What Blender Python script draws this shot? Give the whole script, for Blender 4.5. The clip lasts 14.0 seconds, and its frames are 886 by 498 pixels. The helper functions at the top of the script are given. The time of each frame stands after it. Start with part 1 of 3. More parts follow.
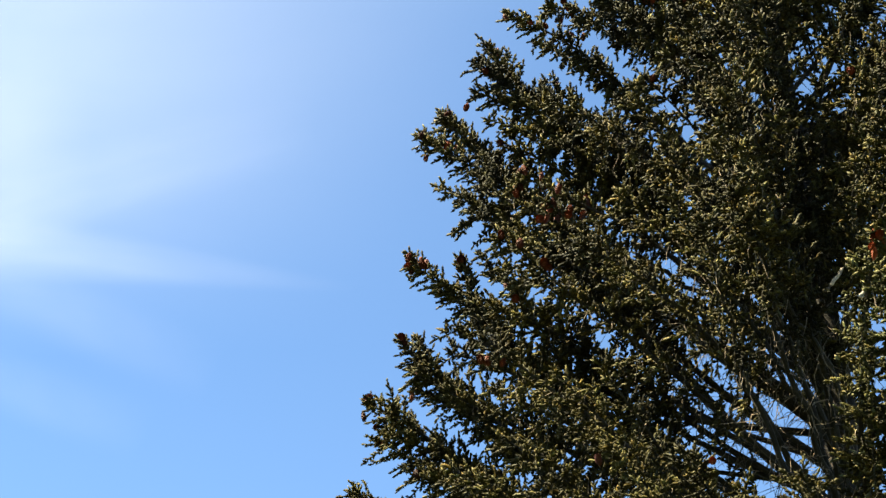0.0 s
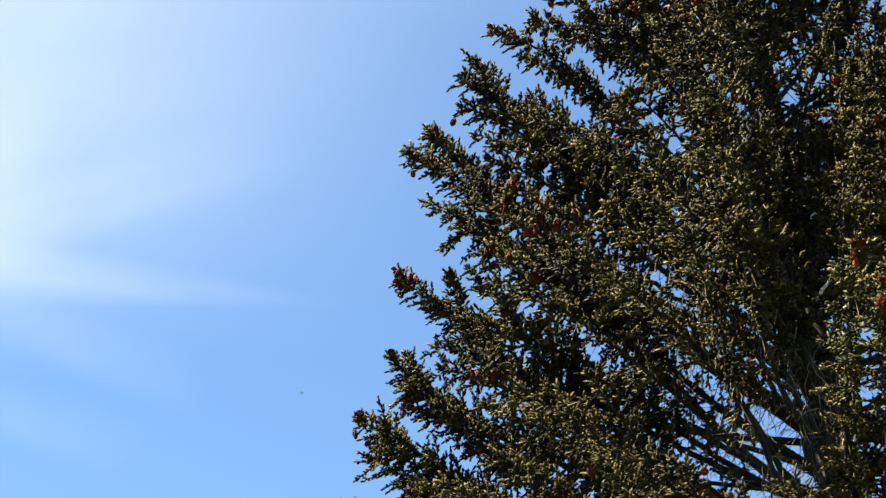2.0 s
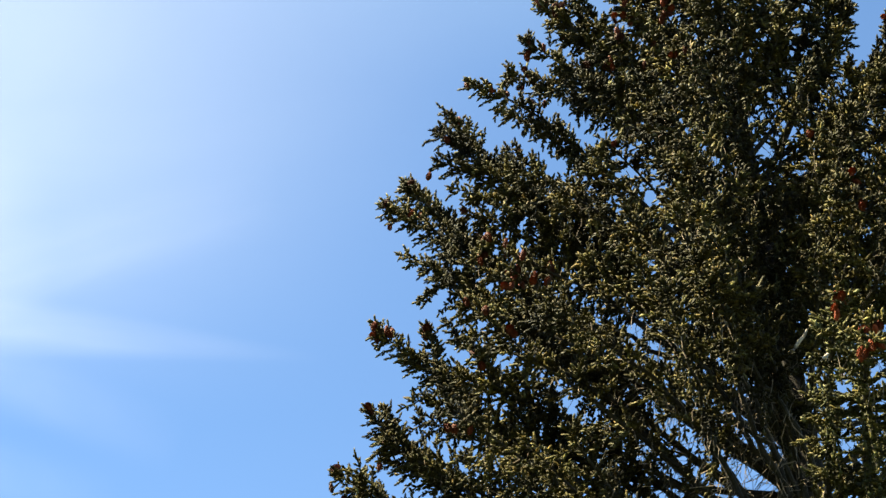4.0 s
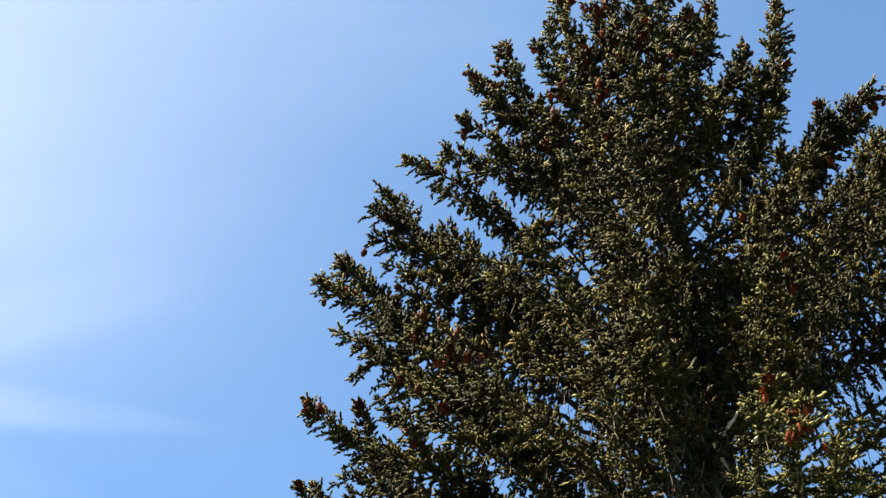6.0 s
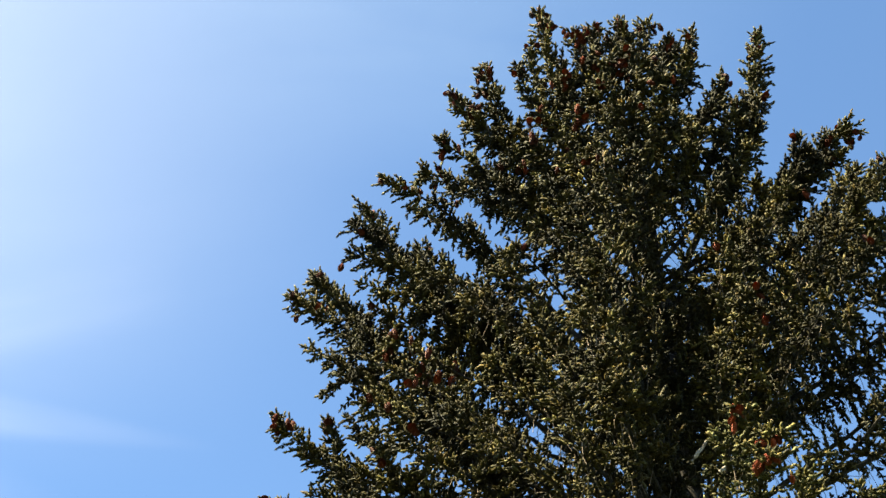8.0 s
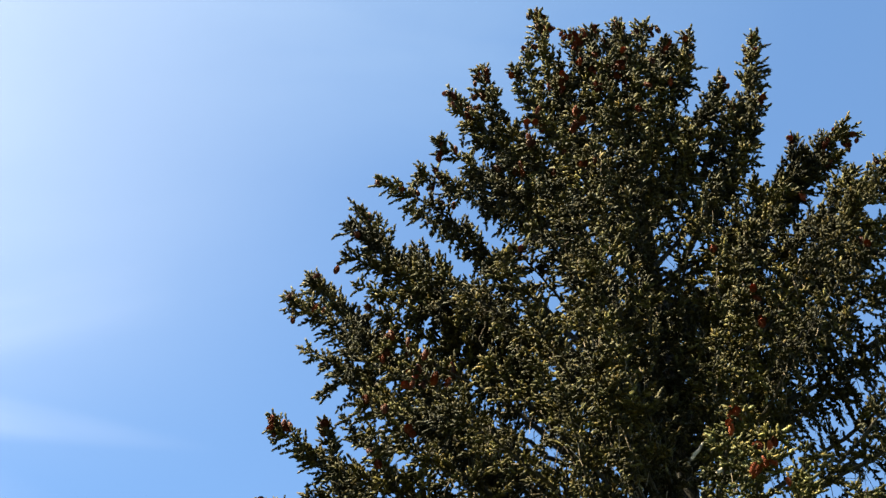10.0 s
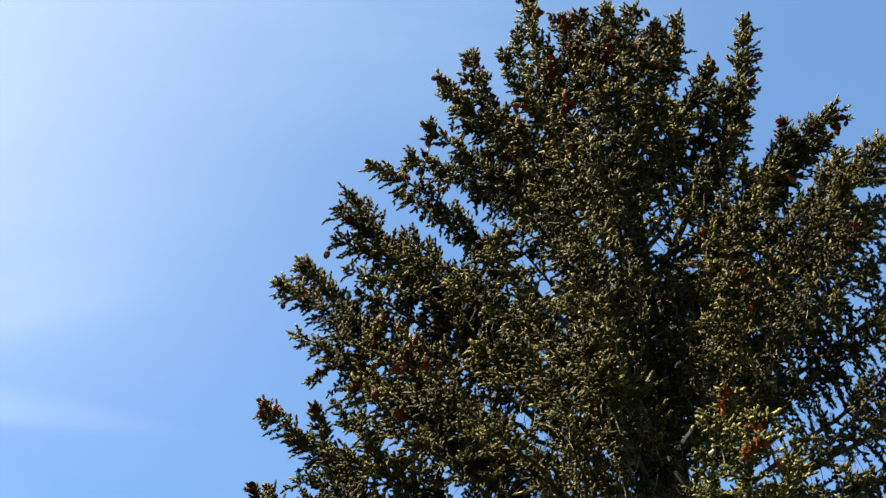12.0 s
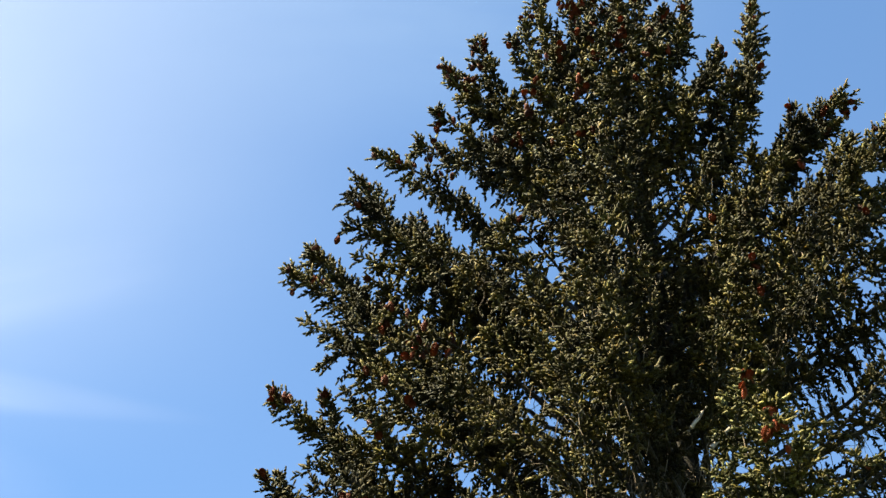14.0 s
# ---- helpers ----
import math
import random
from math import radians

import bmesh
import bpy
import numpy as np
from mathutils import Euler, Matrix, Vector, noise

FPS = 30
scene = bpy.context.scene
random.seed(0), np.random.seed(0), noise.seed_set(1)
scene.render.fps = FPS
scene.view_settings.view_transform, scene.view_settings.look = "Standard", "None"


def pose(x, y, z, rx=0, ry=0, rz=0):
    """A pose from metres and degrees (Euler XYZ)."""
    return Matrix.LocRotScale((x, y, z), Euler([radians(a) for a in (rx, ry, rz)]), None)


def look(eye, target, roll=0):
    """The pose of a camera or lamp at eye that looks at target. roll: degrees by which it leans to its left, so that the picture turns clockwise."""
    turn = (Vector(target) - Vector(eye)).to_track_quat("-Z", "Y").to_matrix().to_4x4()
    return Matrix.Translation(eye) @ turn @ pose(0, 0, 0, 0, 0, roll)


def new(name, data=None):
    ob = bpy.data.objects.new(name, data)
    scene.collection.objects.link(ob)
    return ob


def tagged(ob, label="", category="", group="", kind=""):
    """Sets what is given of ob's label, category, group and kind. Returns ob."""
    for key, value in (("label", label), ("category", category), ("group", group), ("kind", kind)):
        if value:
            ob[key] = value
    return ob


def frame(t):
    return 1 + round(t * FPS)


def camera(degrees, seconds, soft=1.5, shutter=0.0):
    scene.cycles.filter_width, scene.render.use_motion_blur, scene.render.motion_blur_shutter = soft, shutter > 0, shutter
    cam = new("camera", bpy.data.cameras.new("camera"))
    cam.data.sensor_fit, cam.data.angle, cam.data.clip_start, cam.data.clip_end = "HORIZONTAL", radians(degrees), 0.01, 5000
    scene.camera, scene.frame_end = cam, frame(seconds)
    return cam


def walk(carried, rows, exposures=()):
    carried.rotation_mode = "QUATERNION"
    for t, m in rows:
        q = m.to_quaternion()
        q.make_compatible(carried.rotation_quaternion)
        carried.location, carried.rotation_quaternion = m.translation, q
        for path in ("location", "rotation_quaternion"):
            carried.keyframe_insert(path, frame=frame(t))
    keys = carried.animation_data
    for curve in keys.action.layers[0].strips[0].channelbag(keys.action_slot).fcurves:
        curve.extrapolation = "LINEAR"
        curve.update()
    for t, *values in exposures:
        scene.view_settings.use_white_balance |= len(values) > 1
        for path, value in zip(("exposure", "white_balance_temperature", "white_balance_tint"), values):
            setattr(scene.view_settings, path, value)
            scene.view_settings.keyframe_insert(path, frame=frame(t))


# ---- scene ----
cam = camera(30, 14.0, soft=1.5)
walk(cam, [
    (0.0, pose(0, 0, 1.6, 126.321, -0.924, 4.982)),
    (0.5, pose(0, 0, 1.6, 126.159, -0.745, 5.204)),
    (1.0, pose(0, 0, 1.6, 126.305, -0.586, 5.424)),
    (1.5, pose(0, 0, 1.6, 126.581, -0.363, 5.488)),
    (2.0, pose(0, 0, 1.6, 126.848, 0.057, 5.221)),
    (2.5, pose(0, 0, 1.6, 127.220, 0.388, 4.919)),
    (3.0, pose(0, 0, 1.6, 128.072, 0.626, 4.755)),
    (3.2, pose(0, 0, 1.6, 128.311, 0.605, 4.704)),
    (5.3, pose(0, 0, 1.6, 129.649, 0.837, 4.065)),
    (5.5, pose(0, 0, 1.6, 130.103, 0.973, 3.650)),
    (6.0, pose(0, 0, 1.6, 131.323, 1.317, 2.262)),
    (6.5, pose(0, 0, 1.6, 131.988, 1.091, 1.053)),
    (7.0, pose(0, 0, 1.6, 132.004, 0.743, 0.669)),
    (7.5, pose(0, 0, 1.6, 132.051, 0.595, 0.415)),
    (8.0, pose(0, 0, 1.6, 131.993, 0.528, 0.379)),
    (8.2, pose(0, 0, 1.6, 131.906, 0.528, 0.368)),
    (10.3, pose(0, 0, 1.6, 132.051, 0.536, 0.204)),
    (10.5, pose(0, 0, 1.6, 131.939, 0.589, 0.261)),
    (11.0, pose(0, 0, 1.6, 131.637, 0.616, 0.479)),
    (11.5, pose(0, 0, 1.6, 131.575, 0.822, 0.310)),
    (12.0, pose(0, 0, 1.6, 131.508, 0.906, 0.106)),
    (12.5, pose(0, 0, 1.6, 131.308, 0.786, 0.238)),
    (13.0, pose(0, 0, 1.6, 131.125, 0.865, 0.361)),
    (13.5, pose(0, 0, 1.6, 130.986, 0.820, 0.465)),
    (14.0, pose(0, 0, 1.6, 131.039, 0.875, 0.487)),
], exposures=[(0.0, 3.06, 6600, -3.0), (14.0, 3.06, 6600, -3.0)])

# ---------------------------------------------------------------- daylight
SUN_LEFT, SUN_UP = radians(112), radians(60)
world = bpy.data.worlds.new("sky")
scene.world = world
world.use_nodes = True
wt = world.node_tree
sky = wt.nodes.new("ShaderNodeTexSky")
sky.sky_type, sky.sun_disc = "NISHITA", False
sky.sun_elevation, sky.sun_rotation = SUN_UP, -SUN_LEFT
sky.altitude, sky.air_density, sky.dust_density, sky.ozone_density = 300, 0.62, 0.1, 3.2
wt.links.new(sky.outputs[0], wt.nodes["Background"].inputs[0])
wt.nodes["Background"].inputs[1].default_value = 0.05
sun = new("sun", bpy.data.lights.new("sun", "SUN"))
sun.data.energy, sun.data.angle, sun.data.color = 5.0, radians(0.5), (1.0, 0.87, 0.62)
to_sun = Vector((-math.sin(SUN_LEFT) * math.cos(SUN_UP), math.cos(SUN_LEFT) * math.cos(SUN_UP), math.sin(SUN_UP)))
sun.matrix_world = look(to_sun * 60, (0, 0, 0))


# ---------------------------------------------------------------- materials
def material(name, rough=0.6, spec=0.4):
    m = bpy.data.materials.new(name)
    m.use_nodes = True
    bsdf = m.node_tree.nodes["Principled BSDF"]
    bsdf.inputs["Roughness"].default_value = rough
    bsdf.inputs["Specular IOR Level"].default_value = spec
    return m, m.node_tree, bsdf


def node(tree, kind, **inputs):
    n = tree.nodes.new(kind)
    for key, value in inputs.items():
        n.inputs[key].default_value = value
    return n


def noise_at(tree, scale, detail=3.0, coords="Object"):
    tc = tree.nodes.new("ShaderNodeTexCoord")
    n = node(tree, "ShaderNodeTexNoise", Scale=scale, Detail=detail)
    tree.links.new(tc.outputs[coords], n.inputs["Vector"])
    return n.outputs["Fac"]


def ramp(tree, fac, *stops):
    r = tree.nodes.new("ShaderNodeValToRGB")
    while len(r.color_ramp.elements) < len(stops):
        r.color_ramp.elements.new(0.5)
    for e, (at, colour) in zip(r.color_ramp.elements, stops):
        e.position, e.color = at, (*colour, 1)
    tree.links.new(fac, r.inputs[0])
    return r.outputs[0]


def mixed(tree, fac, a, b, how="MIX"):
    m = tree.nodes.new("ShaderNodeMix")
    m.data_type, m.blend_type = "RGBA", how
    for value, socket in ((fac, m.inputs[0]), (a, m.inputs[6]), (b, m.inputs[7])):
        if hasattr(value, "links"):
            tree.links.new(value, socket)
        else:
            socket.default_value = value if isinstance(value, float) else (*value, 1)
    return m.outputs[2]


def bump(tree, bsdf, height, strength, distance):
    b = node(tree, "ShaderNodeBump", Strength=strength, Distance=distance)
    tree.links.new(height, b.inputs["Height"])
    tree.links.new(b.outputs[0], bsdf.inputs["Normal"])


def needle_material(name, *tones):
    m, t, bsdf = material(name, 0.62, 0.07)
    geo = t.nodes.new("ShaderNodeNewGeometry")
    clump = noise_at(t, 1.7, 3)
    fine = noise_at(t, 9.0, 2)
    base = ramp(t, clump, *tones)
    tone = ramp(t, fine, (0.30, (0.55, 0.58, 0.58)), (0.50, (1.0, 1.0, 1.0)), (0.70, (1.45, 1.40, 1.30)))
    each = ramp(t, geo.outputs["Random Per Island"], (0.0, (0.27, 0.25, 0.20)), (0.40, (0.63, 0.60, 0.50)), (0.66, (1.02, 1.0, 0.92)), (0.78, (1.65, 1.28, 1.15)), (0.90, (1.45, 1.58, 1.9)), (1.0, (2.45, 2.45, 4.0)))
    colour = mixed(t, 1.0, mixed(t, 1.0, base, tone, "MULTIPLY"), each, "MULTIPLY")
    t.links.new(colour, bsdf.inputs["Base Color"])
    return m


def bark_material(name, dark, light, scale):
    m, t, bsdf = material(name, 0.9, 0.2)
    big, small = noise_at(t, scale, 4), noise_at(t, scale * 7, 4)
    base = ramp(t, big, (0.35, dark), (0.65, light))
    t.links.new(mixed(t, 1.0, base, ramp(t, small, (0.3, (0.6, 0.6, 0.6)), (0.7, (1.3, 1.3, 1.3))), "MULTIPLY"), bsdf.inputs["Base Color"])
    bump(t, bsdf, small, 0.8, 0.01)
    return m


def cone_material(name, *tones):
    m, t, bsdf = material(name, 0.6, 0.12)
    info = t.nodes.new("ShaderNodeObjectInfo")
    geo = t.nodes.new("ShaderNodeNewGeometry")
    base = ramp(t, info.outputs["Random"], *tones)
    each = ramp(t, geo.outputs["Random Per Island"], (0.0, (0.7, 0.7, 0.7)), (1.0, (1.35, 1.3, 1.25)))
    t.links.new(mixed(t, 1.0, base, each, "MULTIPLY"), bsdf.inputs["Base Color"])
    return m


def grass_material():
    m, t, bsdf = material("meadow", 0.9, 0.2)
    base = ramp(t, noise_at(t, 0.15, 5), (0.35, (0.020, 0.034, 0.010)), (0.65, (0.040, 0.048, 0.016)))
    t.links.new(mixed(t, 1.0, base, ramp(t, noise_at(t, 9.0, 4), (0.3, (0.6, 0.6, 0.6)), (0.7, (1.3, 1.3, 1.3))), "MULTIPLY"), bsdf.inputs["Base Color"])
    bump(t, bsdf, noise_at(t, 25.0, 3), 0.6, 0.05)
    return m


def cloud_material(name, thickness, stretch, soft, tint):
    """Thin ice cloud: sunlight shines through it, and it fades towards its edges."""
    m = bpy.data.materials.new(name)
    m.use_nodes = True
    t = m.node_tree
    t.nodes.clear()
    out = t.nodes.new("ShaderNodeOutputMaterial")
    clear, milky = t.nodes.new("ShaderNodeBsdfTransparent"), t.nodes.new("ShaderNodeBsdfTranslucent")
    milky.inputs[0].default_value = (*tint, 1)
    mix = t.nodes.new("ShaderNodeMixShader")
    tc = t.nodes.new("ShaderNodeTexCoord")
    mapping = t.nodes.new("ShaderNodeMapping")
    mapping.inputs["Scale"].default_value = stretch
    t.links.new(tc.outputs["UV"], mapping.inputs[0])
    n = node(t, "ShaderNodeTexNoise", Scale=1.0, Detail=5.0, Roughness=0.55, Distortion=0.6)
    t.links.new(mapping.outputs[0], n.inputs["Vector"])
    attr = t.nodes.new("ShaderNodeAttribute")
    attr.attribute_name = "veil"
    streak = node(t, "ShaderNodeMapRange")
    streak.inputs[1].default_value, streak.inputs[2].default_value = 0.5 - soft, 0.5 + soft
    t.links.new(n.outputs["Fac"], streak.inputs[0])
    a = t.nodes.new("ShaderNodeMath")
    a.operation = "MULTIPLY"
    t.links.new(attr.outputs["Fac"], a.inputs[0])
    t.links.new(streak.outputs[0], a.inputs[1])
    b = t.nodes.new("ShaderNodeMath")
    b.operation, b.use_clamp = "MULTIPLY", True
    b.inputs[1].default_value = thickness
    t.links.new(a.outputs[0], b.inputs[0])
    t.links.new(b.outputs[0], mix.inputs[0])
    t.links.new(clear.outputs[0], mix.inputs[1])
    t.links.new(milky.outputs[0], mix.inputs[2])
    t.links.new(mix.outputs[0], out.inputs[0])
    return m


NEEDLES = needle_material("spruce_needles", (0.34, (0.0090, 0.0074, 0.0026)), (0.46, (0.0195, 0.0165, 0.0052)), (0.56, (0.0390, 0.0325, 0.0086)), (0.68, (0.0560, 0.0465, 0.0120)))
# brighter, yellower copy of the needles: sunshine on the foremost limbs put into colour
SUNLIT_NEEDLES = needle_material("sunlit_spruce_needles", (0.36, (0.032, 0.031, 0.0100)), (0.50, (0.044, 0.041, 0.0125)), (0.66, (0.064, 0.056, 0.0170)))
BARK = bark_material("spruce_bark", (0.007, 0.005, 0.004), (0.020, 0.014, 0.011), 9.0)
TWIG = bark_material("twig_bark", (0.008, 0.006, 0.0045), (0.026, 0.020, 0.015), 5.0)
DRY = bark_material("dead_twig_bark", (0.026, 0.018, 0.012), (0.18, 0.135, 0.098), 3.0)
CONE = cone_material("cone_scales", (0.0, (0.034, 0.010, 0.006)), (0.5, (0.080, 0.018, 0.008)), (0.85, (0.12, 0.024, 0.010)), (1.0, (0.17, 0.032, 0.011)))
# redder, brighter cones for those same limbs: full sun put into the scale colour
RED_CONE = cone_material("sunlit_cone_scales", (0.0, (0.095, 0.019, 0.007)), (1.0, (0.19, 0.036, 0.010)))
GRASS = grass_material()


# ---------------------------------------------------------------- mesh helpers
def mesh_from(name, verts, tris, mat, smooth=False):
    """A triangle mesh from two arrays."""
    verts, tris = np.asarray(verts, np.float32), np.asarray(tris, np.int32)
    me = bpy.data.meshes.new(name)
    me.vertices.add(len(verts))
    me.vertices.foreach_set("co", verts.ravel())
    me.loops.add(tris.size)
    me.loops.foreach_set("vertex_index", tris.ravel())
    me.polygons.add(len(tris))
    me.polygons.foreach_set("loop_start", np.arange(0, tris.size, 3, dtype=np.int32))
    me.polygons.foreach_set("use_smooth", np.full(len(tris), smooth))
    me.update(calc_edges=True)
    me.validate()
    me.materials.append(mat)
    return me


def part(name, me, parent, place=(0, 0, 0), label=""):
    ob = new(name, me)
    ob.parent = parent
    ob.location = place
    return tagged(ob, label)


def unit(v):
    return v / (np.linalg.norm(v, axis=-1, keepdims=True) + 1e-9)


def tubes(lines, radii, sides):
    """Tapered tubes along many lines at once: lines (n, k, 3), radii (n, k). Returns vertices and triangles."""
    n, k, _ = lines.shape
    tang = unit(np.gradient(lines, axis=1))
    ref = np.where(np.abs(tang[..., 2:3]) > 0.8, np.array([1.0, 0, 0]), np.array([0, 0, 1.0]))
    u = unit(np.cross(tang, ref))
    w = np.cross(tang, u)
    a = np.arange(sides) * 2 * np.pi / sides
    ring = u[:, :, None] * np.cos(a)[:, None] + w[:, :, None] * np.sin(a)[:, None]
    verts = lines[:, :, None] + ring * radii[:, :, None, None]
    i = (np.arange(n)[:, None, None] * k + np.arange(k - 1)[None, :, None]) * sides
    j, j2 = np.arange(sides)[None, None], (np.arange(sides)[None, None] + 1) % sides
    p, q, r, s = i + j, i + j2, i + sides + j2, i + sides + j
    tris = np.stack([np.stack([p, q, r], -1), np.stack([p, r, s], -1)], -2).reshape(-1, 3)
    return verts.reshape(-1, 3), tris


def shoot_pattern(needles=6):
    """One needle-clad shoot along z: x, y in metres, z as a share of its length."""
    verts, tris = [], []
    for k, (z, r) in enumerate(((0.0, 0.0095), (0.62, 0.0150))):
        for a in range(3):
            t = a * 2.0944 + k * 0.5
            verts.append((r * math.cos(t), r * math.sin(t), z))
    verts.append((0, 0, 1.0))
    for a in range(3):
        b = (a + 1) % 3
        tris += [(a, b, 3 + b), (a, 3 + b, 3 + a), (3 + a, 3 + b, 6)]
    for i in range(needles):
        z = 0.05 + 0.80 * i / needles
        a = i * 2.39996
        c, s = math.cos(a), math.sin(a)
        out, ahead = 0.027 - 0.008 * z, 0.10 + 0.10 * z
        h = 0.0058
        o = len(verts)
        verts += [(0.007 * c - h * s, 0.007 * s + h * c, z), (0.007 * c + h * s, 0.007 * s - h * c, z), (out * c, out * s, z + ahead)]
        tris.append((o, o + 1, o + 2))
    return np.array(verts), np.array(tris)


SHOOT_V, SHOOT_T = shoot_pattern()


def shoots(at, way, length, girth, rng):
    """Many shoots at once."""
    n = len(at)
    ref = unit(rng.normal(size=(n, 3)))
    u = unit(np.cross(way, ref))
    w = np.cross(way, u)
    v = (at[:, None] + u[:, None] * (SHOOT_V[:, 0:1] * girth[:, None, None]) + w[:, None] * (SHOOT_V[:, 1:2] * girth[:, None, None])
         + way[:, None] * (SHOOT_V[:, 2:3] * length[:, None, None]))
    t = SHOOT_T[None] + (np.arange(n) * len(SHOOT_V))[:, None, None]
    return v.reshape(-1, 3), t.reshape(-1, 3)


# ---------------------------------------------------------------- ground
def build_ground():
    n, rings = 64, (0.5, 6, 20, 60, 200, 700, 2500)
    verts, tris = [(0, 0, 0)], []
    for r in rings:
        for i in range(n):
            a = i * 2 * math.pi / n
            x, y = r * math.cos(a), r * math.sin(a)
            verts.append((x, y, 0.05 * noise.noise((x * 0.1, y * 0.1, 0)) if r > 1 else 0))
    tris += [(0, 1 + i, 1 + (i + 1) % n) for i in range(n)]
    for k in range(len(rings) - 1):
        for i in range(n):
            a, b = 1 + k * n + i, 1 + k * n + (i + 1) % n
            tris += [(a, a + n, b + n), (a, b + n, b)]
    ob = new("ground", mesh_from("ground", verts, tris, GRASS))
    tagged(ob, "open grassy ground reaching to the horizon", "ground", kind="structure")


build_ground()


# ---------------------------------------------------------------- spruce
TREE_X, TREE_Y = 2.28, 12.3
tree = tagged(new("spruce_tree"), "tall old spruce with upswept limbs, dark olive needles and red-brown cones", "tree")
tree.location = (TREE_X, TREE_Y, 0)


def axis(z):
    """The middle of the trunk at height z, seen from its foot; it leans a little."""
    return np.array([-0.0025 - 0.014 * z, 0.0, z])


def build_trunk():
    z = np.concatenate([np.linspace(-0.1, 1.0, 8), np.linspace(1.3, 15.9, 60)])
    radius = np.interp(z, (-0.1, 0.3, 1.0, 9.0, 12.0, 14.5, 15.9), (0.44, 0.34, 0.28, 0.165, 0.10, 0.045, 0.010))
    sides = 22
    verts = []
    for h, r in zip(z, radius):
        c = axis(h)
        for i in range(sides):
            a = i * 2 * math.pi / sides
            k = 1 + 0.10 * noise.noise((math.cos(a) * 2.2, math.sin(a) * 2.2, h * 1.3)) + 0.06 * noise.noise((math.cos(a) * 7, math.sin(a) * 7, h * 6))
            verts.append((c[0] + r * k * math.cos(a), c[1] + r * k * math.sin(a), h))
    tris = []
    for k in range(len(z) - 1):
        for i in range(sides):
            p, q = k * sides + i, k * sides + (i + 1) % sides
            tris += [(p, q, q + sides), (p, q + sides, p + sides)]
    part("trunk", mesh_from("trunk", verts, tris, BARK, True), tree, label="grey-brown scaly bark")


def cone_mesh(length, radius, opened, mat):
    """A hanging cone along -z with spiral rows of scales."""
    verts, tris, rows, sides = [], [], 11, 8
    def girth(u):
        return radius * (math.sin(math.pi * min(1, 0.12 + 0.86 * u)) ** 0.6)
    for i in range(6):
        u = i / 5
        for a in range(6):
            r = girth(u) * 0.72
            verts.append((r * math.cos(a * 1.0472), r * math.sin(a * 1.0472), -length * u))
    for i in range(5):
        for a in range(6):
            p, q = i * 6 + a, i * 6 + (a + 1) % 6
            tris += [(p, q, q + 6), (p, q + 6, p + 6)]
    for row in range(rows):
        u = 0.03 + 0.9 * row / (rows - 1)
        r = girth(u)
        for k in range(sides):
            a = (k + 0.5 * (row % 2)) * 2 * math.pi / sides
            half = math.pi / sides * 0.95
            o = len(verts)
            z0, z1 = -length * u, -length * (u + 0.115)
            for da, rr, z in ((-half * 0.6, r * 0.7, z0), (half * 0.6, r * 0.7, z0), (half, r * (1 + opened), (z0 + z1) / 2),
                              (0, r * (1.06 + opened), z1), (-half, r * (1 + opened), (z0 + z1) / 2)):
                verts.append((rr * math.cos(a + da), rr * math.sin(a + da), z))
            tris += [(o, o + 1, o + 2), (o, o + 2, o + 4), (o + 2, o + 3, o + 4)]
    return mesh_from("cone", verts, tris, mat)


CONES = [cone_mesh(*size, CONE) for size in ((0.085, 0.021, 0.12), (0.10, 0.023, 0.3), (0.075, 0.022, 0.5))]
RED_CONES = [cone_mesh(*size, RED_CONE) for size in ((0.085, 0.021, 0.12), (0.095, 0.023, 0.3))]
SWAYING = {}


